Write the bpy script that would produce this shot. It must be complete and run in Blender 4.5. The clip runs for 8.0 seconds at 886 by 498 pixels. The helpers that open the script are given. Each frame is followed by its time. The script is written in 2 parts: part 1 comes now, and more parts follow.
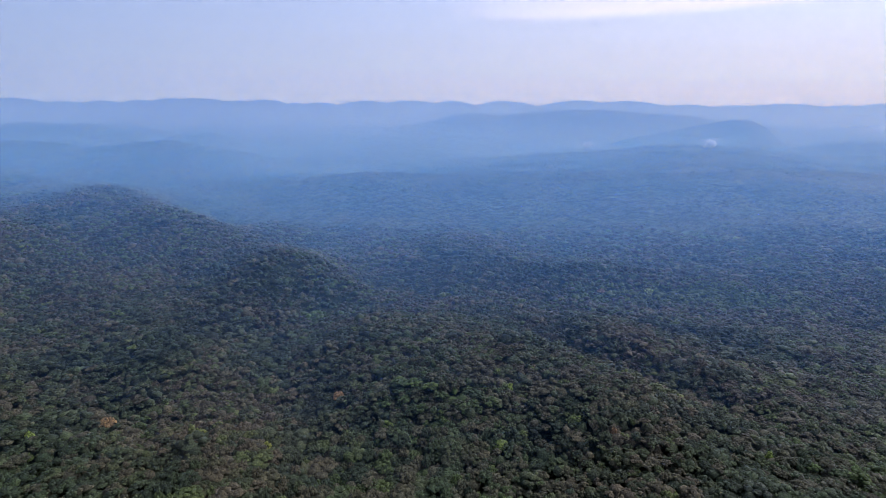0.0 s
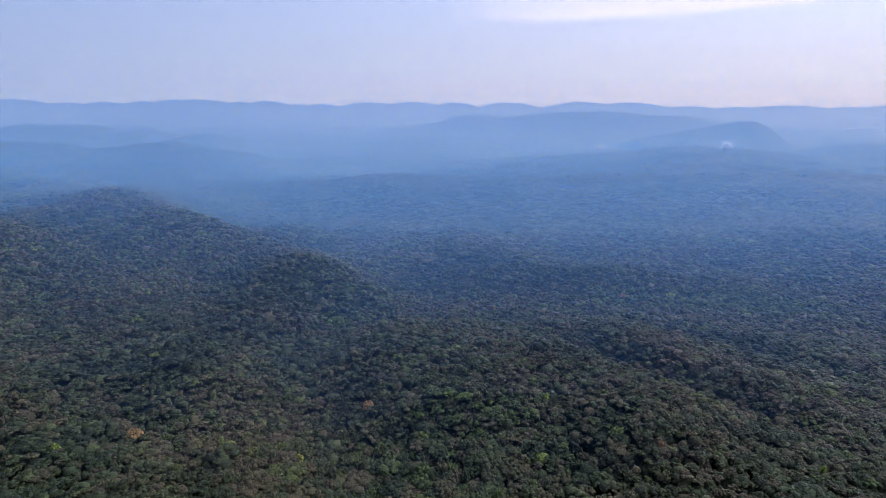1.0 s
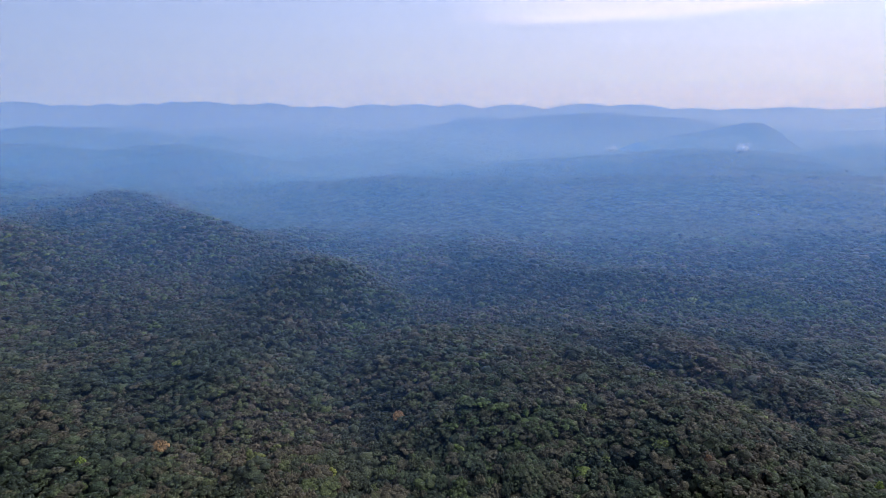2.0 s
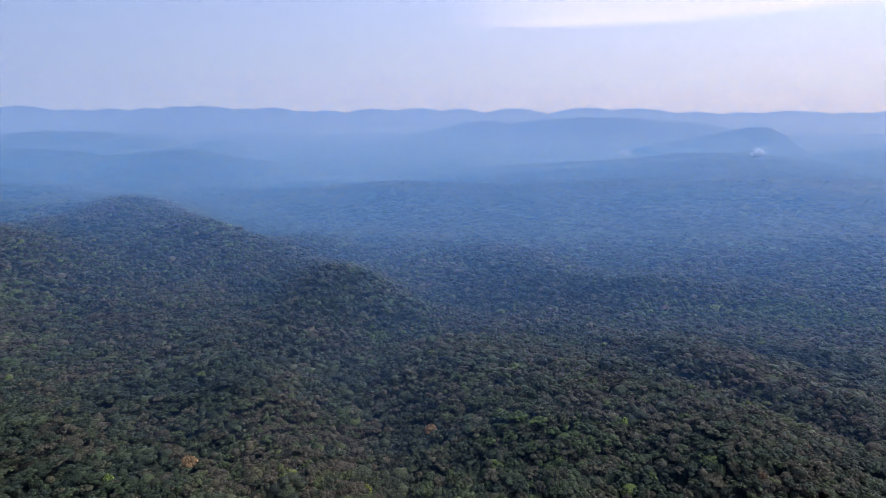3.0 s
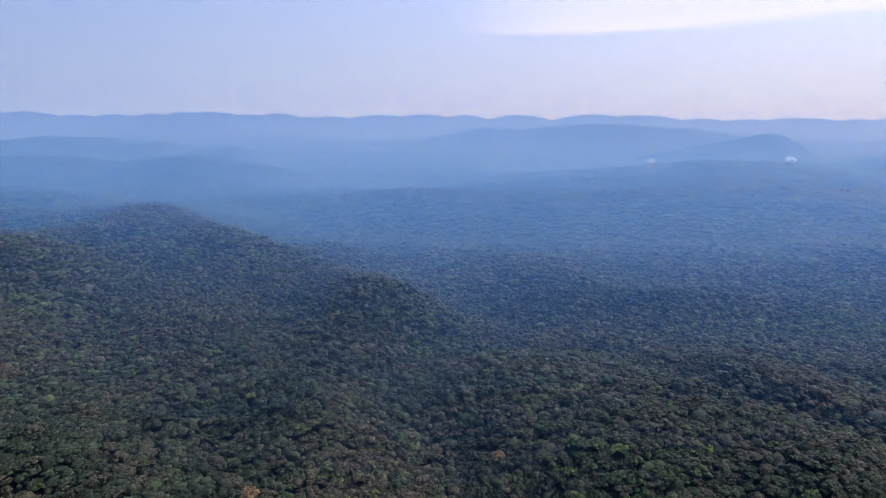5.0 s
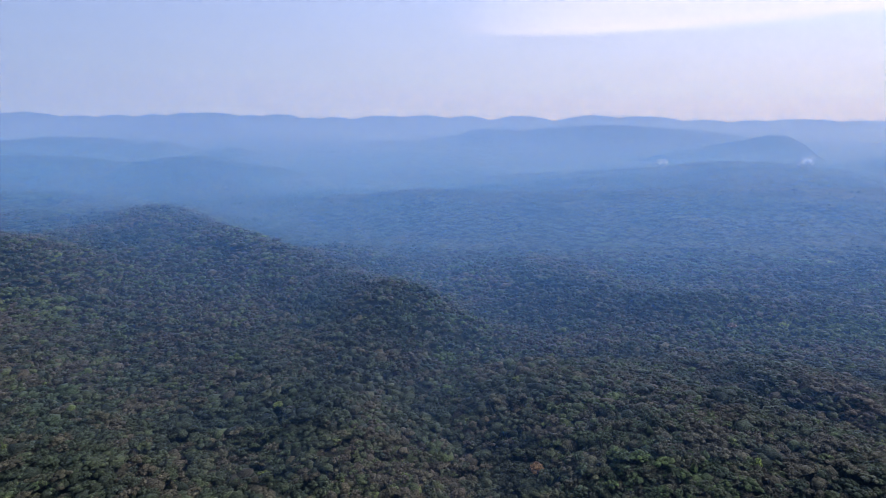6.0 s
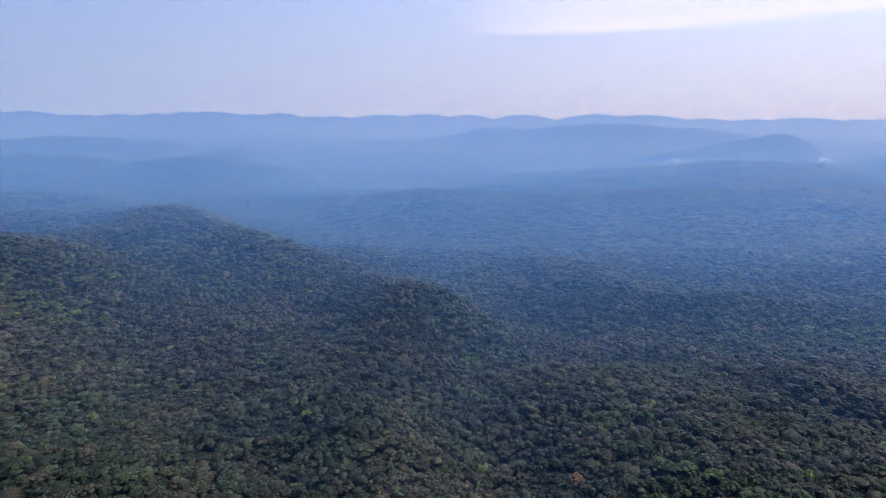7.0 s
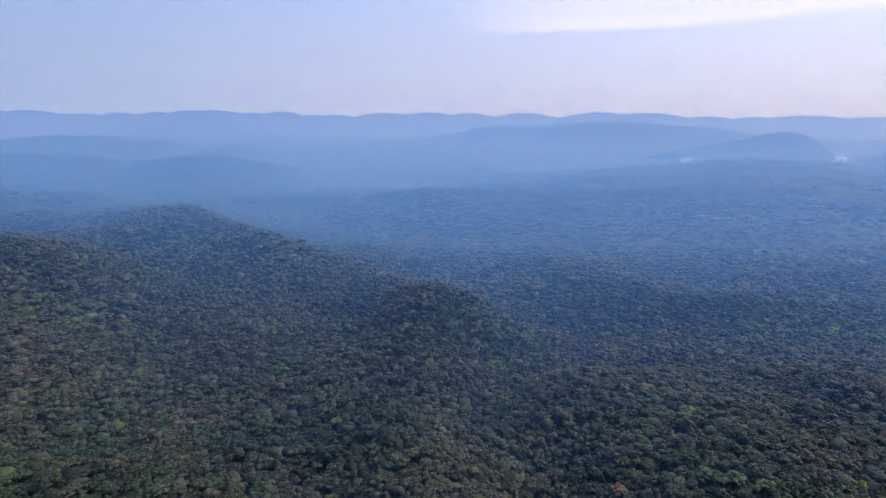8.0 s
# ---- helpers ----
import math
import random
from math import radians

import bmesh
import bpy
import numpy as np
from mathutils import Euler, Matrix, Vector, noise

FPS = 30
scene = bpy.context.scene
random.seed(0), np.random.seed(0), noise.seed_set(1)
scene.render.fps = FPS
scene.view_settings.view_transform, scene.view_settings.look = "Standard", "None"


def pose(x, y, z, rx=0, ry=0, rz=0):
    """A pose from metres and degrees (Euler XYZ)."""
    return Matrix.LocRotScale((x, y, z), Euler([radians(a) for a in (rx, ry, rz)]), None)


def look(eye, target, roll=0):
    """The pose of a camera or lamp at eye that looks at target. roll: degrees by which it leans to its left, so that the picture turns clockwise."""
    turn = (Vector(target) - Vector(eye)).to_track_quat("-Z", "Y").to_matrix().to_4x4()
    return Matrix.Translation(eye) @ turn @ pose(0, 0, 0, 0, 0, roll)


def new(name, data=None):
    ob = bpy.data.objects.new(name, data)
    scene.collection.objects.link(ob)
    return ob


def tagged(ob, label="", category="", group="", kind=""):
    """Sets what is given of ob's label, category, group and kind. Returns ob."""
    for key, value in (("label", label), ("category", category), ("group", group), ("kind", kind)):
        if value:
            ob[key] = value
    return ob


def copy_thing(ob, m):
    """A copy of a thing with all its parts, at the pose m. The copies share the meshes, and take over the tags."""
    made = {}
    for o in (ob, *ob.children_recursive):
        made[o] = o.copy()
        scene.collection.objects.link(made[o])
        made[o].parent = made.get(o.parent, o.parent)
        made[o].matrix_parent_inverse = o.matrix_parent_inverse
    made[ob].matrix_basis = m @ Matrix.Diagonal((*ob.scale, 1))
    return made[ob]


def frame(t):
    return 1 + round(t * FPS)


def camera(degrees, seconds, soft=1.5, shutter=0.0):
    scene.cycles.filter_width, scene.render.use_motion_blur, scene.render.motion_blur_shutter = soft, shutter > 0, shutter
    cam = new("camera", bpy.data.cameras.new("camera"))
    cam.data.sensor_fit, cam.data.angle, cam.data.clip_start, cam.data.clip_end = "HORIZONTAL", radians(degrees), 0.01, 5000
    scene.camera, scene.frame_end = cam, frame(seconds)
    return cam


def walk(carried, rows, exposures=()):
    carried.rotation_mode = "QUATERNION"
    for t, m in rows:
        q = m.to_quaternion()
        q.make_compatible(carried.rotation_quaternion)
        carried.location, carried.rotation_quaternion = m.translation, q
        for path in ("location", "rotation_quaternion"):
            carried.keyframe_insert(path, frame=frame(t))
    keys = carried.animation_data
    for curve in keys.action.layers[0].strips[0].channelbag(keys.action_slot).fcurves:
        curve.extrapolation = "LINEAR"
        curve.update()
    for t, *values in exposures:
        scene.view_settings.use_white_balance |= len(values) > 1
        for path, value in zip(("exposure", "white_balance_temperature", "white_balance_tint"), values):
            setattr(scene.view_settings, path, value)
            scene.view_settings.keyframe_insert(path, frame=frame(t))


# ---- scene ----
cam = camera(78.0, 8.0, soft=0.7)
METRES, EYE, TILT, LEAN, TURN = 130.0, 180.0, -15.5, 0.0, 0.0
ROWS = [
    (0.0, 0.0000, 0.0000, 0.0000, 0.00, 0.00, 0.00),
    (0.5, -0.0576, 0.0251, 0.0076, 0.04, 0.08, -0.03),
    (1.0, -0.1186, 0.0545, 0.0156, 0.09, 0.15, -0.04),
    (1.5, -0.1743, 0.0813, 0.0229, 0.13, 0.21, -0.03),
    (3.0, -0.3464, 0.1639, 0.0457, 0.29, 0.76, 0.01),
    (3.5, -0.4017, 0.1868, 0.0538, 0.33, 0.98, 0.00),
    (4.0, -0.4605, 0.2119, 0.0639, 0.37, 1.16, -0.02),
    (4.5, -0.5157, 0.2362, 0.0726, 0.37, 1.28, -0.08),
    (6.0, -0.6908, 0.3184, 0.0960, 0.34, 1.44, -0.17),
    (6.5, -0.7459, 0.3451, 0.1043, 0.33, 1.41, -0.17),
    (7.0, -0.8056, 0.3749, 0.1123, 0.33, 1.34, -0.14),
    (7.5, -0.8594, 0.4006, 0.1206, 0.33, 1.24, -0.11),
    (8.0, -0.9196, 0.4280, 0.1285, 0.33, 1.16, -0.06),
]
EXPOSURE, KELVIN, TINT = 0.24, 5070, 17
walk(cam, [(t, pose(0, 0, EYE, TILT, LEAN, TURN) @ pose(METRES * x, METRES * y, METRES * z, 90 + pitch, roll, yaw))
           for t, x, y, z, yaw, pitch, roll in ROWS], exposures=[(0.0, EXPOSURE, KELVIN, TINT), (8.0, EXPOSURE, KELVIN, TINT)])
scene.cycles.transparent_max_bounces = 96

# ---- world and sun ----
SUN_ELEVATION, SUN_AZIMUTH = 52.0, 56.0  # azimuth from +y towards +x
SUN_STRENGTH, SKY_STRENGTH = 2.15, 0.132


def node(tree, kind, **values):
    n = tree.nodes.new(kind)
    for key, value in values.items():
        n.inputs[key].default_value = value
    return n


def math_node(tree, operation, a, b=None):
    n = tree.nodes.new("ShaderNodeMath")
    n.operation = operation
    for slot, value in ((0, a), (1, b)):
        if value is None:
            continue
        if isinstance(value, (int, float)):
            n.inputs[slot].default_value = value
        else:
            tree.links.new(value, n.inputs[slot])
    return n.outputs[0]


def ramp(tree, fac, stops):
    n = tree.nodes.new("ShaderNodeValToRGB")
    tree.links.new(fac, n.inputs[0])
    elements = n.color_ramp.elements
    while len(elements) < len(stops):
        elements.new(0.5)
    for e, (at, colour) in zip(elements, stops):
        e.position, e.color = at, (*colour, 1)
    return n.outputs[0]


def mix_colour(tree, mode, fac, a, b):
    n = tree.nodes.new("ShaderNodeMix")
    n.data_type, n.blend_type = "RGBA", mode
    for slot, value in ((0, fac), (6, a), (7, b)):
        if isinstance(value, (int, float)):
            n.inputs[slot].default_value = value
        elif isinstance(value, tuple):
            n.inputs[slot].default_value = (*value, 1)
        else:
            tree.links.new(value, n.inputs[slot])
    return n.outputs[2]


world = bpy.data.worlds.new("world")
scene.world = world
world.use_nodes = True
wt = world.node_tree
wt.nodes.clear()
sky = wt.nodes.new("ShaderNodeTexSky")
sky.sky_type, sky.sun_disc = "NISHITA", False
sky.sun_elevation, sky.sun_rotation = radians(SUN_ELEVATION), radians(SUN_AZIMUTH)
sky.air_density, sky.dust_density, sky.ozone_density, sky.altitude = 1.0, 3.0, 2.0, 600
# a milky sky towards the horizon and thin high cloud, drawn out along it
where = wt.nodes.new("ShaderNodeTexCoord").outputs["Generated"]
split_way = wt.nodes.new("ShaderNodeSeparateXYZ")
wt.links.new(where, split_way.inputs[0])
milky = ramp(wt, split_way.outputs[2], [(0.0, (0.97, 0.97, 0.97)), (0.08, (0.86, 0.86, 0.86)), (0.3, (0.55, 0.55, 0.55)), (1.0, (0.3, 0.3, 0.3))])
across = math_node(wt, "ADD", math_node(wt, "MULTIPLY", split_way.outputs[0], 0.5), 0.5)
bluish = mix_colour(wt, "MIX", across, (1.55, 1.85, 2.15), (7.9, 7.35, 7.2))
pale = mix_colour(wt, "MIX", milky, mix_colour(wt, "MULTIPLY", 1.0, sky.outputs[0], (0.85, 0.86, 1.15)), bluish)
stretch = wt.nodes.new("ShaderNodeMapping")
stretch.inputs["Scale"].default_value = (1.6, 1.0, 14.0)
stretch.inputs["Location"].default_value = (0.19, 0.0, -0.95)
wt.links.new(where, stretch.inputs[0])
cloud = node(wt, "ShaderNodeTexNoise", Scale=1.3, Detail=5.0, Roughness=0.5, Distortion=0.3)
wt.links.new(stretch.outputs[0], cloud.inputs["Vector"])
ragged = math_node(wt, "ADD", split_way.outputs[2], math_node(wt, "MULTIPLY", math_node(wt, "SUBTRACT", cloud.outputs[0], 0.5), 0.035))
layer = ramp(wt, ragged, [(0.126, (0, 0, 0)), (0.135, (0.75, 0.75, 0.75)), (0.155, (0.55, 0.55, 0.55)), (0.3, (0.5, 0.5, 0.5))])
reach = ramp(wt, math_node(wt, "ADD", split_way.outputs[0], math_node(wt, "MULTIPLY", cloud.outputs[0], 0.2)), [(0.10, (0, 0, 0)), (0.36, (1, 1, 1))])
cover = mix_colour(wt, "MULTIPLY", 1.0, layer, reach)
veiled = mix_colour(wt, "MIX", cover, pale, (8.3, 7.3, 7.1))
background = node(wt, "ShaderNodeBackground", Strength=SKY_STRENGTH)
wt.links.new(veiled, background.inputs[0])
wt.links.new(background.outputs[0], wt.nodes.new("ShaderNodeOutputWorld").inputs[0])

sun = new("sun", bpy.data.lights.new("sun", "SUN"))
sun.data.energy, sun.data.angle, sun.data.color = SUN_STRENGTH, radians(6.0), (1.0, 0.93, 0.82)
_e, _a = radians(SUN_ELEVATION), radians(SUN_AZIMUTH)
sun.matrix_world = look((math.cos(_e) * math.sin(_a) * 900, math.cos(_e) * math.cos(_a) * 900, math.sin(_e) * 900), (0, 0, 0))


# ---- materials ----
def material(name):
    m = bpy.data.materials.new(name)
    m.use_nodes = True
    m.node_tree.nodes.clear()
    return m, m.node_tree


def finish(tree, shader):
    tree.links.new(shader, tree.nodes.new("ShaderNodeOutputMaterial").inputs[0])


LEAF_COLOURS = [(0.0, (0.025, 0.032, 0.016)), (0.2, (0.036, 0.046, 0.020)), (0.36, (0.047, 0.058, 0.022)), (0.44, (0.062, 0.056, 0.029)),
                (0.62, (0.059, 0.052, 0.028)), (0.70, (0.053, 0.067, 0.020)), (0.9, (0.066, 0.083, 0.020)), (1.0, (0.088, 0.105, 0.019))]


def leaf_material(name, source, colours=LEAF_COLOURS, grain=1.8, relief=0.9, clumps=True, gloss=0.2):
    """Foliage: a colour for each tree, mottled twice over, with leafy relief. source: where the tree's own number comes from."""
    m, tree = material(name)
    if source == "object":
        own = math_node(tree, "MULTIPLY", tree.nodes.new("ShaderNodeObjectInfo").outputs["Random"], 0.8)
    elif source == "attribute":
        n = tree.nodes.new("ShaderNodeAttribute")
        n.attribute_name = "tint"
        own = n.outputs["Fac"]
    else:
        spot = node(tree, "ShaderNodeTexVoronoi", Scale=0.13)
        tree.links.new(tree.nodes.new("ShaderNodeNewGeometry").outputs["Position"], spot.inputs["Vector"])
        own = spot.outputs["Color"]
    base = ramp(tree, own, colours)
    place = tree.nodes.new("ShaderNodeNewGeometry")
    fine = node(tree, "ShaderNodeTexNoise", Scale=grain, Detail=3.0, Roughness=0.65)
    broad = node(tree, "ShaderNodeTexNoise", Scale=0.012, Detail=3.0, Roughness=0.6)
    for n in (fine, broad):
        tree.links.new(place.outputs["Position"], n.inputs["Vector"])
    mottle = ramp(tree, fine.outputs[0], [(0.3, (0.3, 0.3, 0.3)), (0.7, (1.7, 1.7, 1.6))])
    stand = ramp(tree, broad.outputs[0], [(0.35, (0.93, 1.02, 0.92)), (0.65, (1.2, 1.04, 1.02))])
    colour = mix_colour(tree, "MULTIPLY", 1.0, base, mottle)
    colour = mix_colour(tree, "MULTIPLY", 1.0, colour, stand)
    if clumps and source != "voronoi":
        clump = ramp(tree, place.outputs["Random Per Island"], [(0.0, (0.62, 0.62, 0.62)), (0.55, (0.97, 0.97, 0.97)), (1.0, (1.42, 1.42, 1.36))])
        colour = mix_colour(tree, "MULTIPLY", 1.0, colour, clump)
    bump = node(tree, "ShaderNodeBump", Strength=relief, Distance=0.6)
    tree.links.new(fine.outputs[0], bump.inputs["Height"])
    leaf = node(tree, "ShaderNodeBsdfPrincipled", Roughness=0.62)
    leaf.inputs["Specular IOR Level"].default_value = gloss
    tree.links.new(colour, leaf.inputs["Base Color"])
    tree.links.new(bump.outputs[0], leaf.inputs["Normal"])
    finish(tree, leaf.outputs[0])
    return m


leaf_of_tree = leaf_material("leaf", "object")
leaf_of_wood = leaf_material("leaf_wood", "attribute")
VALLEY_COLOURS = [(0.0, (0.044, 0.052, 0.026)), (0.45, (0.056, 0.060, 0.029)), (0.85, (0.060, 0.070, 0.028)), (1.0, (0.074, 0.088, 0.030))]
leaf_of_valley = leaf_material("leaf_valley", "attribute", VALLEY_COLOURS, grain=0.6, relief=0.3, clumps=False, gloss=0.1)
leaf_far = leaf_material("leaf_far", "voronoi", VALLEY_COLOURS, grain=0.25, relief=0.4, gloss=0.05)
leaf_rust = leaf_material("leaf_rust", "object", [(0.0, (0.15, 0.095, 0.04)), (1.0, (0.18, 0.12, 0.045))])
leaf_lime = leaf_material("leaf_lime", "object", [(0.0, (0.13, 0.17, 0.025)), (1.0, (0.17, 0.19, 0.03))])


def bark_material():
    m, tree = material("bark")
    place = tree.nodes.new("ShaderNodeNewGeometry")
    grain = node(tree, "ShaderNodeTexNoise", Scale=2.5, Detail=4.0)
    tree.links.new(place.outputs["Position"], grain.inputs["Vector"])
    bark = node(tree, "ShaderNodeBsdfPrincipled", Roughness=0.85)
    tree.links.new(ramp(tree, grain.outputs[0], [(0.3, (0.10, 0.085, 0.065)), (0.7, (0.24, 0.21, 0.17))]), bark.inputs["Base Color"])
    finish(tree, bark.outputs[0])
    return m


bark = bark_material()


def floor_material():
    """Shaded forest floor: leaf litter and low undergrowth."""
    m, tree = material("forest_floor")
    place = tree.nodes.new("ShaderNodeNewGeometry")
    litter = node(tree, "ShaderNodeTexNoise", Scale=0.7, Detail=6.0, Roughness=0.7)
    tree.links.new(place.outputs["Position"], litter.inputs["Vector"])
    soil = node(tree, "ShaderNodeBsdfPrincipled", Roughness=0.9)
    soil.inputs["Specular IOR Level"].default_value = 0.1
    tree.links.new(ramp(tree, litter.outputs[0], [(0.3, (0.022, 0.024, 0.015)), (0.52, (0.034, 0.044, 0.022)), (0.72, (0.056, 0.070, 0.034))]), soil.inputs["Base Color"])
    bump = node(tree, "ShaderNodeBump", Strength=0.8, Distance=0.8)
    tree.links.new(litter.outputs[0], bump.inputs["Height"])
    tree.links.new(bump.outputs[0], soil.inputs["Normal"])
    finish(tree, soil.outputs[0])
    return m


forest_floor = floor_material()


def haze_material():
    """Stand-in for hazy air: its blue veil is put into the sheet's colour; lets red through, thins out with height and
    in patches.
    """
    m, tree = material("haze")
    n = tree.nodes.new("ShaderNodeAttribute")
    n.attribute_name = "thickness"
    place = tree.nodes.new("ShaderNodeNewGeometry").outputs["Position"]
    split = tree.nodes.new("ShaderNodeSeparateXYZ")
    tree.links.new(place, split.inputs[0])
    height = math_node(tree, "ADD", *[math_node(tree, "MULTIPLY", math_node(tree, "EXPONENT", math_node(
        tree, "MULTIPLY", math_node(tree, "MAXIMUM", split.outputs[2], 0.0), -1 / fall)), share) for fall, share in ((110, 0.5), (260, 0.6))])
    patch = node(tree, "ShaderNodeTexNoise", Scale=0.0022, Detail=3.0, Roughness=0.5)
    squash = tree.nodes.new("ShaderNodeMapping")
    squash.inputs["Scale"].default_value = (1, 1, 5)
    tree.links.new(place, squash.inputs[0])
    tree.links.new(squash.outputs[0], patch.inputs["Vector"])
    uneven = math_node(tree, "ADD", math_node(tree, "MULTIPLY", patch.outputs[0], 0.5), 0.75)
    amount = math_node(tree, "MULTIPLY", math_node(tree, "MULTIPLY", n.outputs["Fac"], height), uneven)
    parts = tree.nodes.new("ShaderNodeCombineXYZ")
    clear = tree.nodes.new("ShaderNodeCombineXYZ")
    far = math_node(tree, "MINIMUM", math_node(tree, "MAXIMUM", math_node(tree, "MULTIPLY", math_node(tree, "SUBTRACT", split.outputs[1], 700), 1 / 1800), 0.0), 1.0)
    reds = math_node(tree, "ADD", math_node(tree, "MULTIPLY", far, 0.16), 0.19)  # more red with distance: the far haze's whiter tone put into the colour
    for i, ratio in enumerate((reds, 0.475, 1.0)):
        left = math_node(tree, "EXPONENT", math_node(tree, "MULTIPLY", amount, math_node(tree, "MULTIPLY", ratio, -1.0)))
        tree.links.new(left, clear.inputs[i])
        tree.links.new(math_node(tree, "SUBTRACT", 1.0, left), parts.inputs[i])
    through_it = tree.nodes.new("ShaderNodeBsdfTransparent")
    tree.links.new(clear.outputs[0], through_it.inputs[0])
    front, back = tree.nodes.new("ShaderNodeBsdfDiffuse"), tree.nodes.new("ShaderNodeBsdfTranslucent")
    for shader in (front, back):
        tree.links.new(parts.outputs[0], shader.inputs[0])
    both = tree.nodes.new("ShaderNodeMixShader")
    tree.links.new(front.outputs[0], both.inputs[1])
    tree.links.new(back.outputs[0], both.inputs[2])
    total = tree.nodes.new("ShaderNodeAddShader")
    tree.links.new(through_it.outputs[0], total.inputs[0])
    tree.links.new(both.outputs[0], total.inputs[1])
    finish(tree, total.outputs[0])
    return m


haze = haze_material()


def mist_material():
    m, tree = material("mist")
    milk = tree.nodes.new("ShaderNodeBsdfTranslucent")
    white = tree.nodes.new("ShaderNodeBsdfDiffuse")
    for shader in (milk, white):
        shader.inputs[0].default_value = (0.86, 0.93, 1.0, 1)
    both = tree.nodes.new("ShaderNodeMixShader")
    tree.links.new(milk.outputs[0], both.inputs[1])
    tree.links.new(white.outputs[0], both.inputs[2])
    thin = node(tree, "ShaderNodeMixShader", Fac=0.2)
    tree.links.new(tree.nodes.new("ShaderNodeBsdfTransparent").outputs[0], thin.inputs[1])
    tree.links.new(both.outputs[0], thin.inputs[2])
    finish(tree, thin.outputs[0])
    return m


mist = mist_material()


# ---- the lie of the land ----
def lattice(ix, iy, seed):
    h = (ix.astype(np.int64) * 374761393 + iy.astype(np.int64) * 668265263 + seed * 974634777) & 0xFFFFFFFF
    h = ((h ^ (h >> 13)) * 1274126177) & 0xFFFFFFFF
    return ((h ^ (h >> 16)) & 0xFFFF) / 65535.0


def smooth_noise(x, y, size, seed):
    """Value noise from -1 to 1 with blobs of that size."""
    x, y = np.asarray(x) / size, np.asarray(y) / size
    ix, iy = np.floor(x), np.floor(y)
    u, v = x - ix, y - iy
    u, v = u * u * (3 - 2 * u), v * v * (3 - 2 * v)
    low = lattice(ix, iy, seed) * (1 - u) + lattice(ix + 1, iy, seed) * u
    high = lattice(ix, iy + 1, seed) * (1 - u) + lattice(ix + 1, iy + 1, seed) * u
    return 2 * (low * (1 - v) + high * v) - 1


def step(x, low, high):
    f = np.clip((x - low) / (high - low), 0, 1)
    return f * f * (3 - 2 * f)


HILLS = []


def hill(x, y, h, along, across, turn):
    HILLS.append((x, y, h, along, across, radians(turn)))


hill(-425, 323, 45.9, 117, 222, 22)       # the broad shoulder
hill(-462, 749, 33.3, 52, 115, 11)        # its summit
hill(-314, 608, 43.6, 111, 49, -49)       # crest between summit and nose
hill(-435, 431, 18.8, 41, 75, -27)
hill(-182, 495, 19.7, 52, 94, 11)
hill(-130, 372, 42.4, 32, 85, -3)         # the nose of the spur
hill(-81, 421, 16.4, 31, 24, 1)
hill(-55, 339, 12.5, 24, 27, -7)
hill(-700, 461, 75.6, 171, 324, 17)
hill(-209, 354, 17.8, 40, 108, 39)
hill(-585, 788, 15.8, 64, 106, 3)
hill(-215, 198, 20.9, 109, 75, -36)
hill(43, 252, 67.9, 62, 32, 2)            # the lower spur
hill(-82, 284, 23.3, 126, 24, 23)
hill(172, 323, 14.5, 58, 37, -10)
hill(23, 385, 14.9, 71, 42, 42)
hill(119, 72, 36.1, 318, 146, 28)
hill(-108, 269, -31.6, 32, 63, 21)        # gully between the spurs
hill(76, 225, 29.5, 26, 24, -75)
hill(46, 241, -34.6, 46, 24, -14)         # ribs and dells of the lower spur
hill(109, 288, 29.7, 40, 24, -58)
hill(-90, 207, 19.5, 35, 24, -81)
hill(-176, 241, -21.2, 28, 24, -2)
hill(99, 261, -31.9, 39, 27, 33)
hill(17, 593, 17.5, 69, 93, 20)           # swells of the valley floor
hill(54, 812, -6.5, 170, 330, 85)
hill(156, 497, 13.4, 78, 25, -2)
hill(-217, 685, 15.4, 35, 48, 21)
hill(79, 279, -9.3, 27, 34, 2)
hill(109, 165, 11.5, 45, 35, 0)
hill(159, 537, 5.9, 24, 26, -3)
hill(112, 259, -1.8, 35, 35, -0)
hill(-620, 655, -28.0, 72, 75, 0)          # hollow behind the western shoulder
hill(88, 244, 4.0, 66, 9, -47)            # sharp crests of the ribs and the drops behind them
hill(104, 260, -8.5, 62, 11, -47)
hill(138, 316, 4.5, 58, 10, -41)
hill(152, 333, -8.0, 58, 12, -41)
hill(-22, 338, 3.0, 50, 9, 4)
hill(-18, 356, -5.0, 52, 11, 4)

RIDGES = []


def ridge(y, width, crest):
    """A ridge across the view: the distance, its half width and the places and heights of its crest."""
    RIDGES.append((y, width, np.array(crest, float)))


ridge(900, 110, [(-1100, 62), (-875, 61), (-803, 55), (-729, 50), (-711, 49), (-685, 41), (-649, 34), (-590, 20), (-560, 5)])
ridge(1080, 120, [(-420, 8), (-340, 19), (-251, 23), (-149, 37), (-94, 34), (-4, 30), (85, 30), (186, 25), (252, 34), (352, 34), (464, 33),
                  (575, 38), (687, 34), (799, 30), (1023, 30), (1300, 34)])
ridge(1300, 130, [(-260, 8), (-32, 29), (154, 45), (287, 53), (406, 60), (485, 71), (551, 74), (644, 71), (711, 64), (791, 58), (833, 50),
                  (927, 42), (1044, 42), (1248, 37), (1500, 40)])
ridge(1370, 120, [(-1500, 88), (-1221, 84), (-1084, 77), (-946, 74), (-880, 60), (-781, 71), (-669, 79), (-601, 68), (-506, 52), (-424, 29), (-345, 20), (-260, 6)])
ridge(1620, 140, [(980, 10), (1085, 30), (1165, 46), (1290, 54), (1540, 57), (1800, 60)])
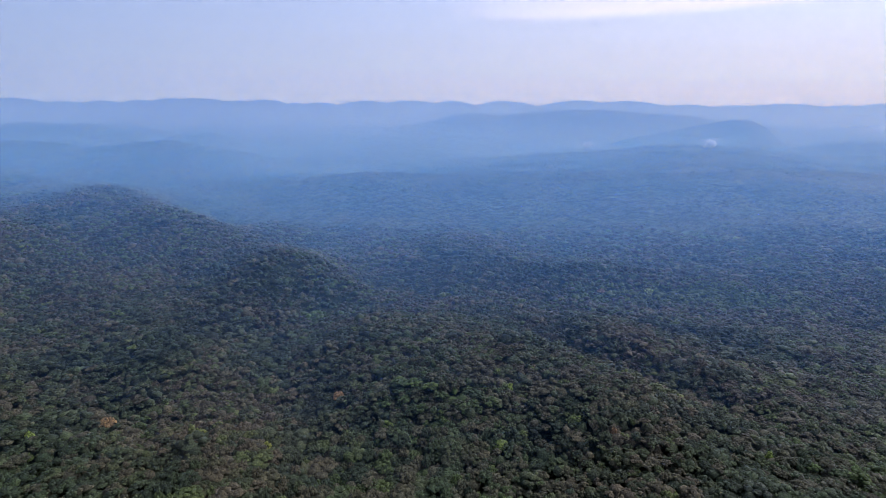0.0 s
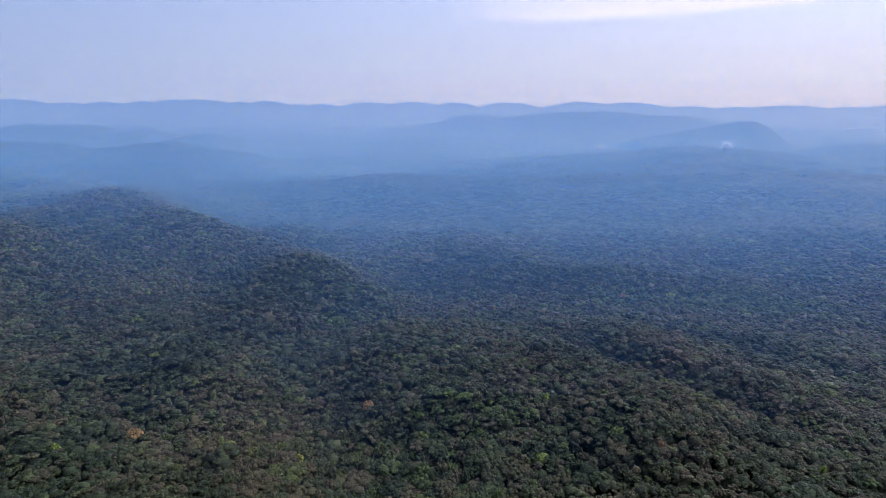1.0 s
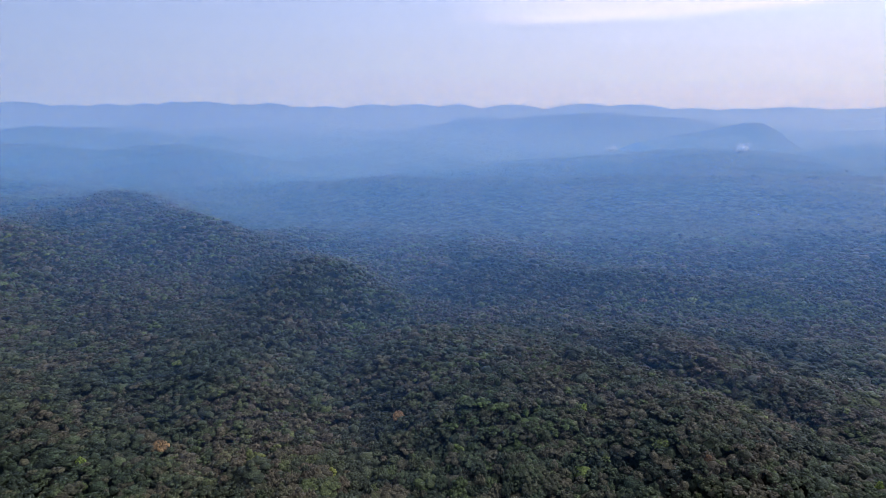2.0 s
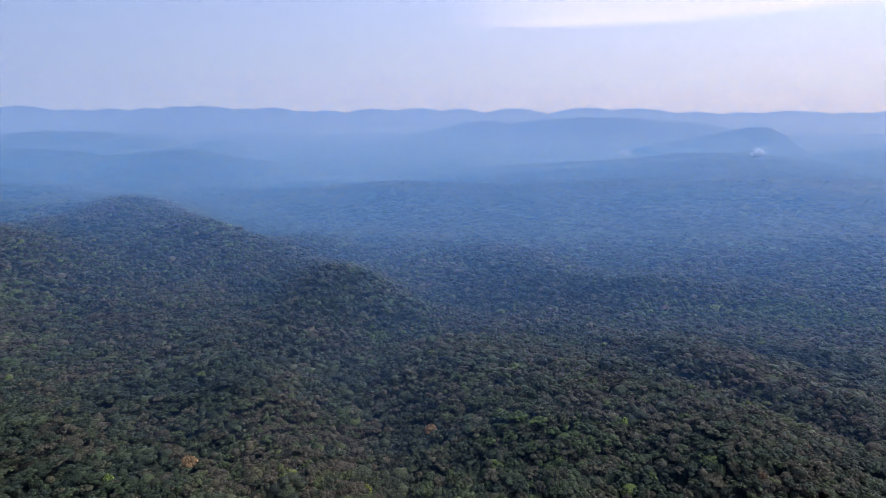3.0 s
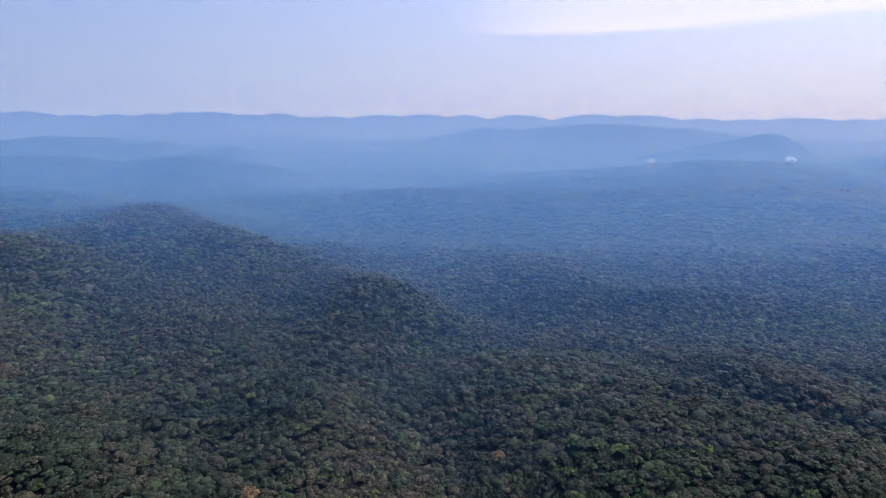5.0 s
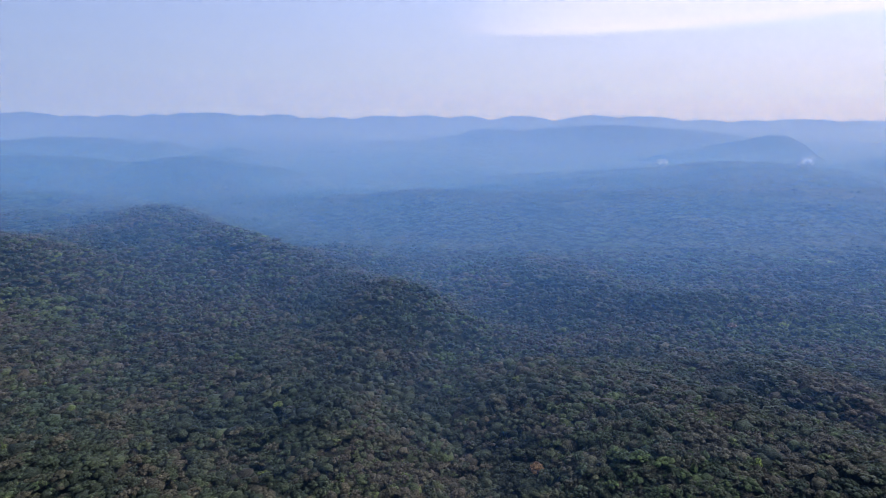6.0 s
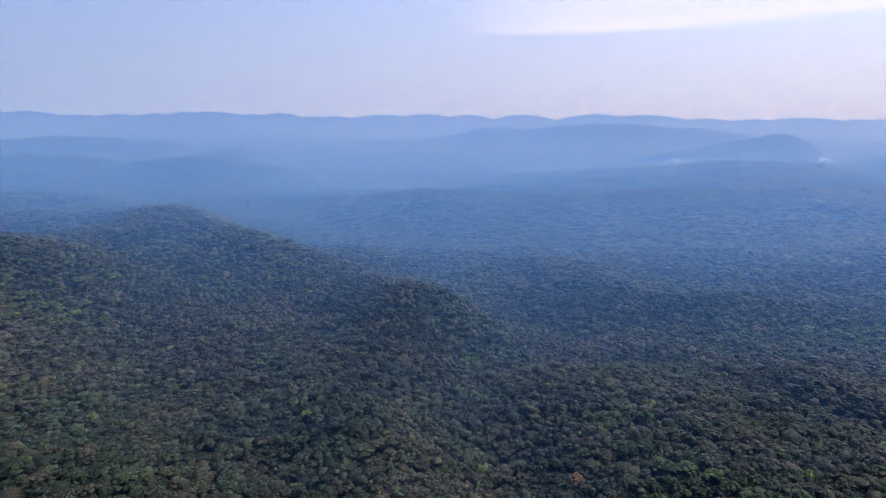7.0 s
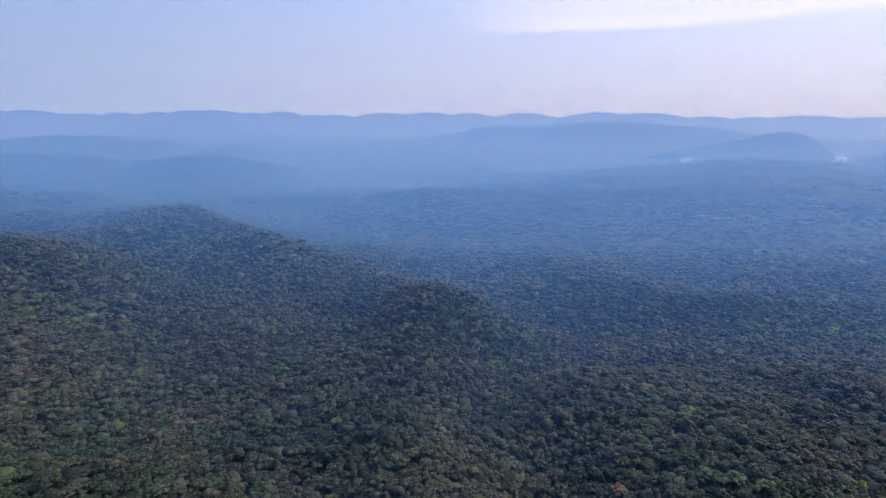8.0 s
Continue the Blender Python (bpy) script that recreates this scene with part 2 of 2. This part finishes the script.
ridge(1940, 120, [(640, 30), (816, 68), (874, 81), (969, 96), (1007, 106), (1046, 108), (1076, 100), (1111, 68), (1157, 23), (1201, 2)])
ridge(1950, 160, [(-1180, 6), (-1040, 22), (-958, 42), (-896, 59), (-817, 67), (-760, 46), (-662, 28), (-525, 9)])
ridge(2300, 180, [(-2400, 60), (-2055, 51), (-1819, 69), (-1749, 72), (-1724, 81), (-1631, 83), (-1562, 78), (-1446, 81), (-1403, 60),
                  (-1359, 47), (-1310, 60), (-1228, 63), (-1150, 38), (-1061, 6)])
ridge(3000, 230, [(-3400, 44), (-2900, 26), (-2500, 47), (-2150, 30), (-1750, 50), (-1400, 28), (-1050, 40), (-700, 24), (-438, 30), (-254, 27), (-12, 71), (48, 95), (138, 103), (214, 98), (289, 80), (409, 98), (649, 112), (859, 112), (980, 103),
                  (1222, 92), (1407, 62), (1656, 12)])
ridge(3600, 200, [(300, 5), (420, 49), (491, 74), (580, 112), (653, 102), (744, 85), (927, 49), (1100, 5)])
ridge(3900, 230, [(-2300, 5), (-1906, 12), (-1586, 19), (-1308, 58), (-1034, 54), (-761, 42), (-526, 27), (-290, 38), (-212, 54), (-55, 42), (260, 3)])

# the domes of the last range: place, top, half width
DOMES = [(-4143, 172, 269), (-3787, 177, 300), (-3443, 175, 223), (-3024, 150, 202), (-2710, 156, 157), (-2417, 161, 134), (-2169, 172, 134),
         (-1967, 174, 246), (-1642, 156, 126), (-1426, 161, 170), (-1172, 139, 81), (-984, 139, 171), (-601, 152, 233), (-265, 154, 234),
         (72, 150, 179), (498, 150, 225), (1081, 156, 247), (1463, 150, 269), (1938, 122, 269), (2320, 117, 225), (2723, 128, 360),
         (3220, 117, 270), (3532, 130, 224), (4028, 122, 270)]
RANGE_AT = 4500


def canopy(x, y):
    """Height of the tree tops."""
    z = np.full(np.shape(x), 6.8)
    for cx, cy, h, along, across, turn in HILLS:
        u, v = (x - cx) * math.cos(turn) + (y - cy) * math.sin(turn), (y - cy) * math.cos(turn) - (x - cx) * math.sin(turn)
        z = z + h * np.exp(-0.5 * ((u / along) ** 2 + (v / across) ** 2))
    z = z + 3.5 * step(y, 450, 700) * (smooth_noise(x, y, 130, 3) + 0.5 * smooth_noise(x, y, 55, 4))
    z = z + 1.2 * smooth_noise(x, y, 38, 5)
    z = z + 14 * step(y, 1000, 1400) * (0.4 + smooth_noise(x, y, 240, 14) + 0.4 * smooth_noise(x, y, 110, 15))
    for at, width, crest in RIDGES:
        top = np.interp(x, crest[:, 0], crest[:, 1], left=0, right=0)
        top = top + (at > 1500) * np.clip(top / 20, 0, 1) * (4 * smooth_noise(x, y, 110, 31) + 2.5 * smooth_noise(x, y, 48, 32))
        away = y - at + 0.25 * width * smooth_noise(x, y, 2.2 * width, 7)
        spur = 1 + 0.10 * smooth_noise(x, y, 0.9 * width, 8) * np.clip(np.abs(away) / width, 0, 1)
        z = np.maximum(z, top * spur * np.exp(-0.5 * (away / width) ** 2))
    top = np.full(np.shape(x), 100.0)
    for cx, h, half in DOMES:
        top = np.maximum(top, h - 30 * ((x - cx) / half) ** 2)
    return np.maximum(z, top * np.exp(-0.5 * ((y - RANGE_AT) / 330) ** 2))


UNDER = 7.6  # from the floor of the wood to its canopy
WOOD_END = 1280.0


def ground_height(x, y):
    r = np.hypot(x + 60, y)
    relief = 2.6 * smooth_noise(x, y, 9.5, 11) + 1.6 * smooth_noise(x, y, 5.5, 12) + 2.0 * smooth_noise(x, y, 24, 13)
    return canopy(x, y) - UNDER * (1 - step(r, WOOD_END - 90, WOOD_END)) + relief * step(r, WOOD_END - 60, WOOD_END + 30)


def mesh_from(name, verts, faces, smooth=True):
    """A mesh from arrays; all faces have as many corners."""
    me = bpy.data.meshes.new(name)
    n, k = faces.shape
    me.vertices.add(len(verts))
    me.vertices.foreach_set("co", np.ascontiguousarray(verts, np.float32).ravel())
    me.loops.add(n * k)
    me.loops.foreach_set("vertex_index", np.ascontiguousarray(faces, np.int32).ravel())
    me.polygons.add(n)
    me.polygons.foreach_set("loop_start", np.arange(0, n * k, k, dtype=np.int32))
    me.polygons.foreach_set("use_smooth", np.full(n, smooth))
    me.update(calc_edges=True)
    return me


def build_ground():
    """One sheet round the whole place, finest where the bare canopy shows."""
    front = np.linspace(-60, 60, 310)
    angles = np.radians(np.concatenate([front, np.linspace(60, 300, 50)[1:-1]]))
    rings = np.concatenate([np.arange(0.5, 130, 16), np.arange(130, 1180, 11), np.arange(1180, 1500, 7), np.arange(1500, 2500, 11), np.arange(2500, 6200, 24), np.linspace(6200, 14000, 12)])
    a, r = np.meshgrid(angles, rings)
    x, y = -60 + r * np.sin(a), r * np.cos(a)
    verts = np.stack([x, y, ground_height(x, y)], -1).reshape(-1, 3)
    m, n = len(rings), len(angles)
    i, j = np.meshgrid(np.arange(m - 1), np.arange(n), indexing="ij")
    k = (j + 1) % n
    faces = np.stack([i * n + j, (i + 1) * n + j, (i + 1) * n + k, i * n + k], -1).reshape(-1, 4)[:, ::-1]
    ob = new("ground", mesh_from("ground", verts, faces))
    ob.data.materials.append(leaf_far)
    ob.data.materials.append(forest_floor)
    wooded = np.repeat(rings[:-1] < WOOD_END - 100, n).astype(np.int32)
    ob.data.polygons.foreach_set("material_index", wooded)
    tagged(ob, "forested valley floor and blue hill ranges under closed canopy", "ground", kind="structure")


build_ground()

# ---- trees ----
def icosahedron():
    g = (1 + 5 ** 0.5) / 2
    v = np.array([(-1, g, 0), (1, g, 0), (-1, -g, 0), (1, -g, 0), (0, -1, g), (0, 1, g), (0, -1, -g), (0, 1, -g), (g, 0, -1), (g, 0, 1), (-g, 0, -1), (-g, 0, 1)], float)
    f = np.array([(0, 11, 5), (0, 5, 1), (0, 1, 7), (0, 7, 10), (0, 10, 11), (1, 5, 9), (5, 11, 4), (11, 10, 2), (10, 7, 6), (7, 1, 8),
                  (3, 9, 4), (3, 4, 2), (3, 2, 6), (3, 6, 8), (3, 8, 9), (4, 9, 5), (2, 4, 11), (6, 2, 10), (8, 6, 7), (9, 8, 1)])
    return v / np.linalg.norm(v[0]), f


def cap(sides, rings):
    """A rounded cap, open below: its rings as (radius, height)."""
    v = [(0, 0, 1)] + [(r * math.cos(2 * math.pi * (k + 0.5 * i) / sides), r * math.sin(2 * math.pi * (k + 0.5 * i) / sides), z)
                       for i, (r, z) in enumerate(rings) for k in range(sides)]
    f = [(0, 1 + k, 1 + (k + 1) % sides) for k in range(sides)]
    for i in range(len(rings) - 1):
        a, b = 1 + i * sides, 1 + (i + 1) * sides
        for k in range(sides):
            f += [(a + k, b + k, a + (k + 1) % sides), (a + (k + 1) % sides, b + k, b + (k + 1) % sides)]
    return np.array(v, float), np.array(f)


def any_turn(rng):
    q = rng.normal(size=4)
    w, x, y, z = q / np.linalg.norm(q)
    return np.array([[1 - 2 * (y * y + z * z), 2 * (x * y - z * w), 2 * (x * z + y * w)],
                     [2 * (x * y + z * w), 1 - 2 * (x * x + z * z), 2 * (y * z - x * w)],
                     [2 * (x * z - y * w), 2 * (y * z + x * w), 1 - 2 * (x * x + y * y)]])


def turn_of(rng, corners):
    """Any turn for a closed solid, one about the vertical and a slight lean for a cap."""
    if corners == 12:
        return any_turn(rng)
    return np.array((Matrix.Rotation(rng.uniform(0, 6.28), 3, "Z") @ Matrix.Rotation(rng.uniform(-0.35, 0.35), 3, "X")))


def crown_shape(rng, clumps, solid, size, spread=0.66, flat=0.72, tufts=0):
    """A crown of radius about 1 whose top lies near z = 0: clumps of leaves over a lopsided dome."""
    sv, sf = solid
    verts, faces = [], []
    lean = rng.uniform(-0.15, 0.15, 2)
    for c in range(clumps):
        rho, phi = spread * math.sqrt((c + rng.uniform(0.1, 0.9)) / clumps), c * 2.39996 + rng.uniform(-0.5, 0.5)
        at = np.array([rho * math.cos(phi) + lean[0], rho * math.sin(phi) + lean[1], -0.7 * rho ** 2 - size * 0.8 + rng.uniform(-0.2, 0.12)])
        r = size * rng.uniform(0.5, 1.4)
        v = (sv * rng.uniform(0.62, 1.34, (len(sv), 1))) @ turn_of(rng, len(sv)).T * (r, r, r * flat) + at
        faces.append(sf + sum(len(p) for p in verts))
        verts.append(v)
    sv, sf = cap(5, [(1.0, -0.35)])
    for c in range(tufts):
        rho, phi = spread * 1.05 * math.sqrt((c + rng.uniform(0.1, 0.9)) / tufts), c * 2.39996 + rng.uniform(-0.6, 0.6)
        at = np.array([rho * math.cos(phi) + lean[0], rho * math.sin(phi) + lean[1], -0.7 * rho ** 2 - size * 0.25 + rng.uniform(-0.16, 0.06)])
        r = rng.uniform(0.1, 0.24)
        v = (sv * rng.uniform(0.6, 1.4, (len(sv), 1))) @ turn_of(rng, len(sv)).T * r + at
        faces.append(sf + sum(len(p) for p in verts))
        verts.append(v)
    return np.concatenate(verts), np.concatenate(faces)


def scatter(y0, y1, gap, seed):
    """Places of trees on a shaken grid over the stretch of the valley between y0 and y1."""
    rng = np.random.default_rng(seed)
    half = max(0.82 * y1 + 95, 220)
    gx, gy = np.meshgrid(np.arange(-60 - half, -60 + half, gap), np.arange(y0, y1, gap * 0.87))
    gx = gx + (np.arange(len(gy)) % 2)[:, None] * gap / 2
    x, y = gx.ravel() + rng.uniform(-0.42, 0.42, gx.size) * gap, gy.ravel() + rng.uniform(-0.42, 0.42, gx.size) * gap
    keep = np.abs(x + 60) < np.maximum(0.82 * y + 95, 220)
    return x[keep], y[keep], rng


def tree_tint(x, y, rng):
    """Each tree's own number: stands of like trees, with single pale ones."""
    stand = 0.5 + 0.28 * smooth_noise(x, y, 60, 21) + 0.22 * smooth_noise(x, y, 21, 22)
    t = stand - 0.08 + rng.normal(0, 0.17, len(x))
    t = t + 0.5 * np.exp(-((x - 215) / 110) ** 2 - ((y - 454) / 24) ** 2)  # a pale strip of younger trees in the valley
    pale = rng.random(len(x)) < 0.006
    return np.clip(np.where(pale, rng.uniform(0.9, 1.0, len(x)), np.clip(t, 0, 0.9)), 0, 1)


def plant(name, x, y, rng, shapes, gap, label, leaf, deep=(0.75, 1.15), sunk=0.0, vary=0.30):
    """Joins the crowns of a whole stretch of wood into one mesh."""
    size = gap * 0.62 * np.exp(rng.normal(0, vary, len(x))) * (1 + 0.12 * smooth_noise(x, y, 45, 23))
    big = rng.random(len(x)) < 0.2 * vary
    size = np.where(big, size * 1.35, size)
    top = canopy(x, y) + rng.normal(0.4, 1.1, len(x)) + np.where(big, 1.5, 0) - sunk
    turn = rng.uniform(0, 2 * math.pi, len(x))
    tint = tree_tint(x, y, rng)
    which = rng.integers(0, len(shapes), len(x))
    verts, faces, tints, start = [], [], [], 0
    for k, (sv, sf) in enumerate(shapes):
        i = np.nonzero(which == k)[0]
        c, s = np.cos(turn[i])[:, None] * size[i][:, None], np.sin(turn[i])[:, None] * size[i][:, None]
        vx = sv[:, 0] * c - sv[:, 1] * s + x[i][:, None]
        vy = sv[:, 0] * s + sv[:, 1] * c + y[i][:, None]
        vz = sv[:, 2] * size[i][:, None] * rng.uniform(*deep, len(i))[:, None] + top[i][:, None]
        verts.append(np.stack([vx, vy, vz], -1).reshape(-1, 3))
        faces.append((sf[None] + (np.arange(len(i)) * len(sv))[:, None, None] + start).reshape(-1, 3))
        tints.append(np.repeat(tint[i], len(sv)))
        start += len(i) * len(sv)
    me = mesh_from(name, np.concatenate(verts), np.concatenate(faces))
    me.attributes.new("tint", "FLOAT", "POINT").data.foreach_set("value", np.concatenate(tints).astype(np.float32))
    me.materials.append(leaf)
    return tagged(new(name, me), label, "forest", kind="stuff")


shape_rng = np.random.default_rng(5)
CLUMP, TUFT = cap(5, [(0.85, 0.35), (0.95, -0.6)]), cap(5, [(1.0, -0.35)])
near_shapes = [crown_shape(shape_rng, n, CLUMP, 1.1 / math.sqrt(n), spread=0.92, flat=0.5, tufts=12) for n in (6, 7, 7, 8, 8, 8, 9, 9, 10)]
bank_shapes = [crown_shape(shape_rng, n, CLUMP, 1.1 / math.sqrt(n), spread=0.9, flat=0.5, tufts=6) for n in (4, 4, 5, 5, 5, 5, 6, 6, 6)]
slope_shapes = [crown_shape(shape_rng, 1, CLUMP, 0.95, spread=0.2, tufts=2) for _ in range(9)]
mid_shapes = [crown_shape(shape_rng, 2, CLUMP, 0.66, spread=0.6, flat=0.6, tufts=2) for _ in range(9)]
far_shapes = [crown_shape(shape_rng, 2, TUFT, 0.8, spread=0.5) for _ in range(8)]

# the stretch whose trees stand as things of their own
STAND = (-103, 12, 165, 212)


def in_stand(x, y):
    return (x > STAND[0]) & (x < STAND[1]) & (y > STAND[2]) & (y < STAND[3])


def lobed_tree(seed, clumps):
    """A rainforest tree with a tapered trunk, limbs and a crown of leaf clumps; its foot at z = 0, its top near 8 m."""
    rng = np.random.default_rng(seed)
    root = new("tree")
    bm = bmesh.new()

    def limb(a, b, ra, rb):
        rings = []
        a, b = Vector(a), Vector(b)
        q = (b - a).to_track_quat("Z", "Y")
        for p, r in ((a, ra), (b, rb)):
            rings.append([bm.verts.new(p + q @ Vector((r * math.cos(k * math.pi / 3), r * math.sin(k * math.pi / 3), 0))) for k in range(6)])
        for k in range(6):
            bm.faces.new((rings[0][k], rings[0][(k + 1) % 6], rings[1][(k + 1) % 6], rings[1][k]))

    bend = rng.uniform(-0.4, 0.4, 2)
    limb((0, 0, -0.6), (bend[0], bend[1], 4.3), 0.30, 0.2)
    for k in range(5):
        a = k * 1.257 + rng.uniform(-0.3, 0.3)
        limb((bend[0], bend[1], 4.1 - 0.25 * k), (bend[0] + 1.3 * math.cos(a), bend[1] + 1.3 * math.sin(a), 6.0 + rng.uniform(-0.4, 0.6)), 0.13, 0.05)
    me = bpy.data.meshes.new("trunk")
    bm.to_mesh(me)
    bm.free()
    me.materials.append(bark)
    trunk = new("trunk", me)
    trunk.parent = root
    sv, sf = crown_shape(rng, clumps, CLUMP, 0.27, spread=0.82, flat=0.7, tufts=24)
    sv = sv * (2.5, 2.5, 3.3) + (bend[0], bend[1], 8.0)
    me = mesh_from("crown", sv, sf, smooth=True)
    me.materials.append(leaf_of_tree)
    crown = new("crown", me)
    crown.parent = root
    return tagged(root, "broad-leaved rainforest tree with a rounded dark green crown", "tree", group="trees of the near slope")


def build_stand():
    rng = np.random.default_rng(77)
    kinds = [lobed_tree(31 + k, 18 + 2 * (k % 4)) for k in range(7)]
    x, y, _ = scatter(STAND[2], STAND[3], 4.2, 9)
    keep = in_stand(x, y)
    x, y = x[keep], y[keep]
    foot = ground_height(x, y)
    first = set()
    for px, py, pz in zip(x, y, foot):
        k = int(rng.integers(0, len(kinds)))
        wide, tall = rng.lognormal(0.17, 0.25), rng.lognormal(0.02, 0.07)
        m = pose(px, py, pz - 0.1, 0, 0, rng.uniform(0, 360)) @ Matrix.Diagonal((wide, wide, tall, 1))
        if k in first:
            copy_thing(kinds[k], m)
        else:
            first.add(k)
            m0 = m
            kinds[k].matrix_basis = m0
    return kinds


def special_tree(x, y, leaf, label, wide=1.1, tall=1.12):
    root = lobed_tree(int(abs(x) * 7 + y), 26)
    next(c for c in root.children if c.name.startswith("crown")).data.materials[0] = leaf
    root.matrix_basis = pose(x, y, float(ground_height(np.array([x]), np.array([y]))[0]), 0, 0, x) @ Matrix.Diagonal((wide, wide, tall, 1))
    tagged(root, label, "tree")


x, y, rng = scatter(150, 258, 4.0, 1)
out = ~in_stand(x, y)
plant("near_forest", x[out], y[out], rng, near_shapes, 3.9, "closed rainforest canopy of rounded dark green crowns on steep spurs", leaf_of_wood, (0.6, 0.95), vary=0.36)
x, y, rng = scatter(258, 365, 4.2, 8)
plant("spur_forest", x, y, rng, bank_shapes, 4.2, "closed rainforest canopy of green and brown crowns along the spurs", leaf_of_wood, (0.65, 1.0), vary=0.36)
x, y, rng = scatter(152, 360, 4.3, 12)
plant("understorey", x, y, rng, slope_shapes, 4.2, "shaded understorey of low dark green trees between tall crowns", leaf_of_wood, (1.0, 1.5), 0.7, 0.2)
x, y, rng = scatter(365, 520, 3.9, 2)
plant("hillside_forest", x, y, rng, mid_shapes, 3.9, "dense green forest canopy over hillside and valley floor", leaf_of_wood)
x, y, rng = scatter(520, 790, 4.4, 4)
keep = y < 650 + 140 * rng.random(len(y))  # the two woods mingle
x, y = x[keep], y[keep]
plant("upland_forest", x, y, rng, slope_shapes, 4.4, "hazy green forest canopy over the hill summit and valley floor", leaf_of_wood, (0.55, 0.9))
x, y, rng = scatter(-80, 150, 5.0, 6)
bx, by, brng = scatter(-330, -80, 6.4, 7)
plant("rear_forest", bx, by, brng, far_shapes, 6.4, "dark green forest canopy behind the flight", leaf_of_wood)
under = (x > -170) & (x < 45) & (y > -40) & (y < 100)
plant("overflown_forest", x[under], y[under], rng, bank_shapes, 5.0, "dense dark green canopy of rounded crowns under the flight", leaf_of_wood, (1.0, 1.6))
x, y = x[~under], y[~under]
plant("plateau_forest", x, y, rng, slope_shapes, 5.0, "dense dark green forest canopy on the plateau beside the flight", leaf_of_wood)
x, y, rng = scatter(650, WOOD_END, 7.1, 3)
keep = y > 650 + 140 * rng.random(len(y))
x, y = x[keep], y[keep]
plant("valley_forest", x, y, rng, far_shapes, 7.1, "hazy blue-green forest canopy across the valley", leaf_of_valley, (0.4, 0.7))
build_stand()
special_tree(-51, 243, leaf_rust, "rainforest tree with a rusty orange crown among green ones", 1.35, 1.2)
special_tree(-149, 213, leaf_rust, "rainforest tree with a rusty orange crown among green ones", 1.4, 1.2)
special_tree(-76, 203, leaf_lime, "rainforest tree with a bright yellow-green crown among green ones", 0.85)
special_tree(127, 183, leaf_lime, "rainforest tree with a bright yellow-green crown among green ones", 0.60)
special_tree(69, 193, leaf_rust, "rainforest tree with a rusty orange crown among green ones", 0.70)
special_tree(32, 230, leaf_lime, "rainforest tree with a bright yellow-green crown among green ones", 0.80)
special_tree(141, 456, leaf_rust, "broad rusty orange tree among pale young trees in the valley", 1.7, 1.2)
special_tree(183, 459, leaf_lime, "broad yellow-green tree among pale young trees in the valley", 1.6, 1.2)
special_tree(-172, 198, leaf_lime, "rainforest tree with a bright yellow-green crown among green ones", 0.80)


# ---- haze and mist ----
def build_haze():
    """See-through sheets added in place of haze in the air, hung across the valley, one behind the other."""
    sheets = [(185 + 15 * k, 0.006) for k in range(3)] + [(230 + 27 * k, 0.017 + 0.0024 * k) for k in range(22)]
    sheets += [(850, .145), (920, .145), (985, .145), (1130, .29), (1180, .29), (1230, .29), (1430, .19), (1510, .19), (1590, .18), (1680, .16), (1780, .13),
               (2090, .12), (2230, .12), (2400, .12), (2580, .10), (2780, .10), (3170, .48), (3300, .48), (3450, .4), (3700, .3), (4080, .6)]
    verts, faces, density = [], [], []
    heights = (-30, 60, 200, 420, 900)
    columns = 9
    for y, d in sheets:
        start, half = len(verts), 0.9 * y + 250
        for c in range(columns):
            x = -60 + half * (2 * c / (columns - 1) - 1)
            thinned = 0.25 * step(y, 800, 1000) * (1 - step(y, 2200, 3200)) * (1 - step(x / y, -0.6, 0.0))
            thinned -= 0.35 * step(y, 400, 520) * (y < 870) * (1 - step(x / y, -0.6, -0.3))  # denser sheets to lighten the western summit
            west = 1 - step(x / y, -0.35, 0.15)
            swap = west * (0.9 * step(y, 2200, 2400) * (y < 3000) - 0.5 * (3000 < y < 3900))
            east = 0.7 * step(x / y, 0.42, 0.6) * (1600 < y < 2900)  # denser sheets to make the eastern valley paler
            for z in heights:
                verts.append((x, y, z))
                density.append(d * (1 - thinned) * (1 + swap) * (1 + east))
        for k in range(columns - 1):
            for j in range(4):
                i = start + k * 5 + j
                faces.append((i, i + 5, i + 6, i + 1))
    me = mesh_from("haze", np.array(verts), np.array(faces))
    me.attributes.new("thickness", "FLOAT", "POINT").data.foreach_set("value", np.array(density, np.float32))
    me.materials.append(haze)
    tagged(new("haze", me), "blue-tinted sheets standing in for haze between the hill ranges", "haze", kind="structure")


build_haze()


def mist_puff(x, y, z, length, height, seed):
    rng = np.random.default_rng(seed)
    sv, sf = icosahedron()
    verts, faces = [], []
    for k in range(34):
        at = rng.normal(0, 1, 3) * (length * 0.33, length * 0.2, height * 0.27)
        at[2] += 0.25 * at[0] * height / length
        r = rng.uniform(0.10, 0.36) * height
        verts.append(sv * rng.uniform(0.8, 1.2, (12, 1)) * (r * 1.6, r * 1.3, r) + at + (x, y, z))
        faces.append(sf + 12 * k)
    me = mesh_from("mist_puff", np.concatenate(verts), np.concatenate(faces))
    me.materials.append(mist)
    tagged(new("mist_puff", me), "small white puff of mist drifting above the valley", "mist", group="puffs of mist", kind="stuff")


mist_puff(338, 701, 123, 11, 9, 1)
mist_puff(212, 819, 113, 13, 7, 2)
mist_puff(622, 800, 135, 26, 10, 3)
mist_puff(368, 820, 128, 14, 2.5, 4)
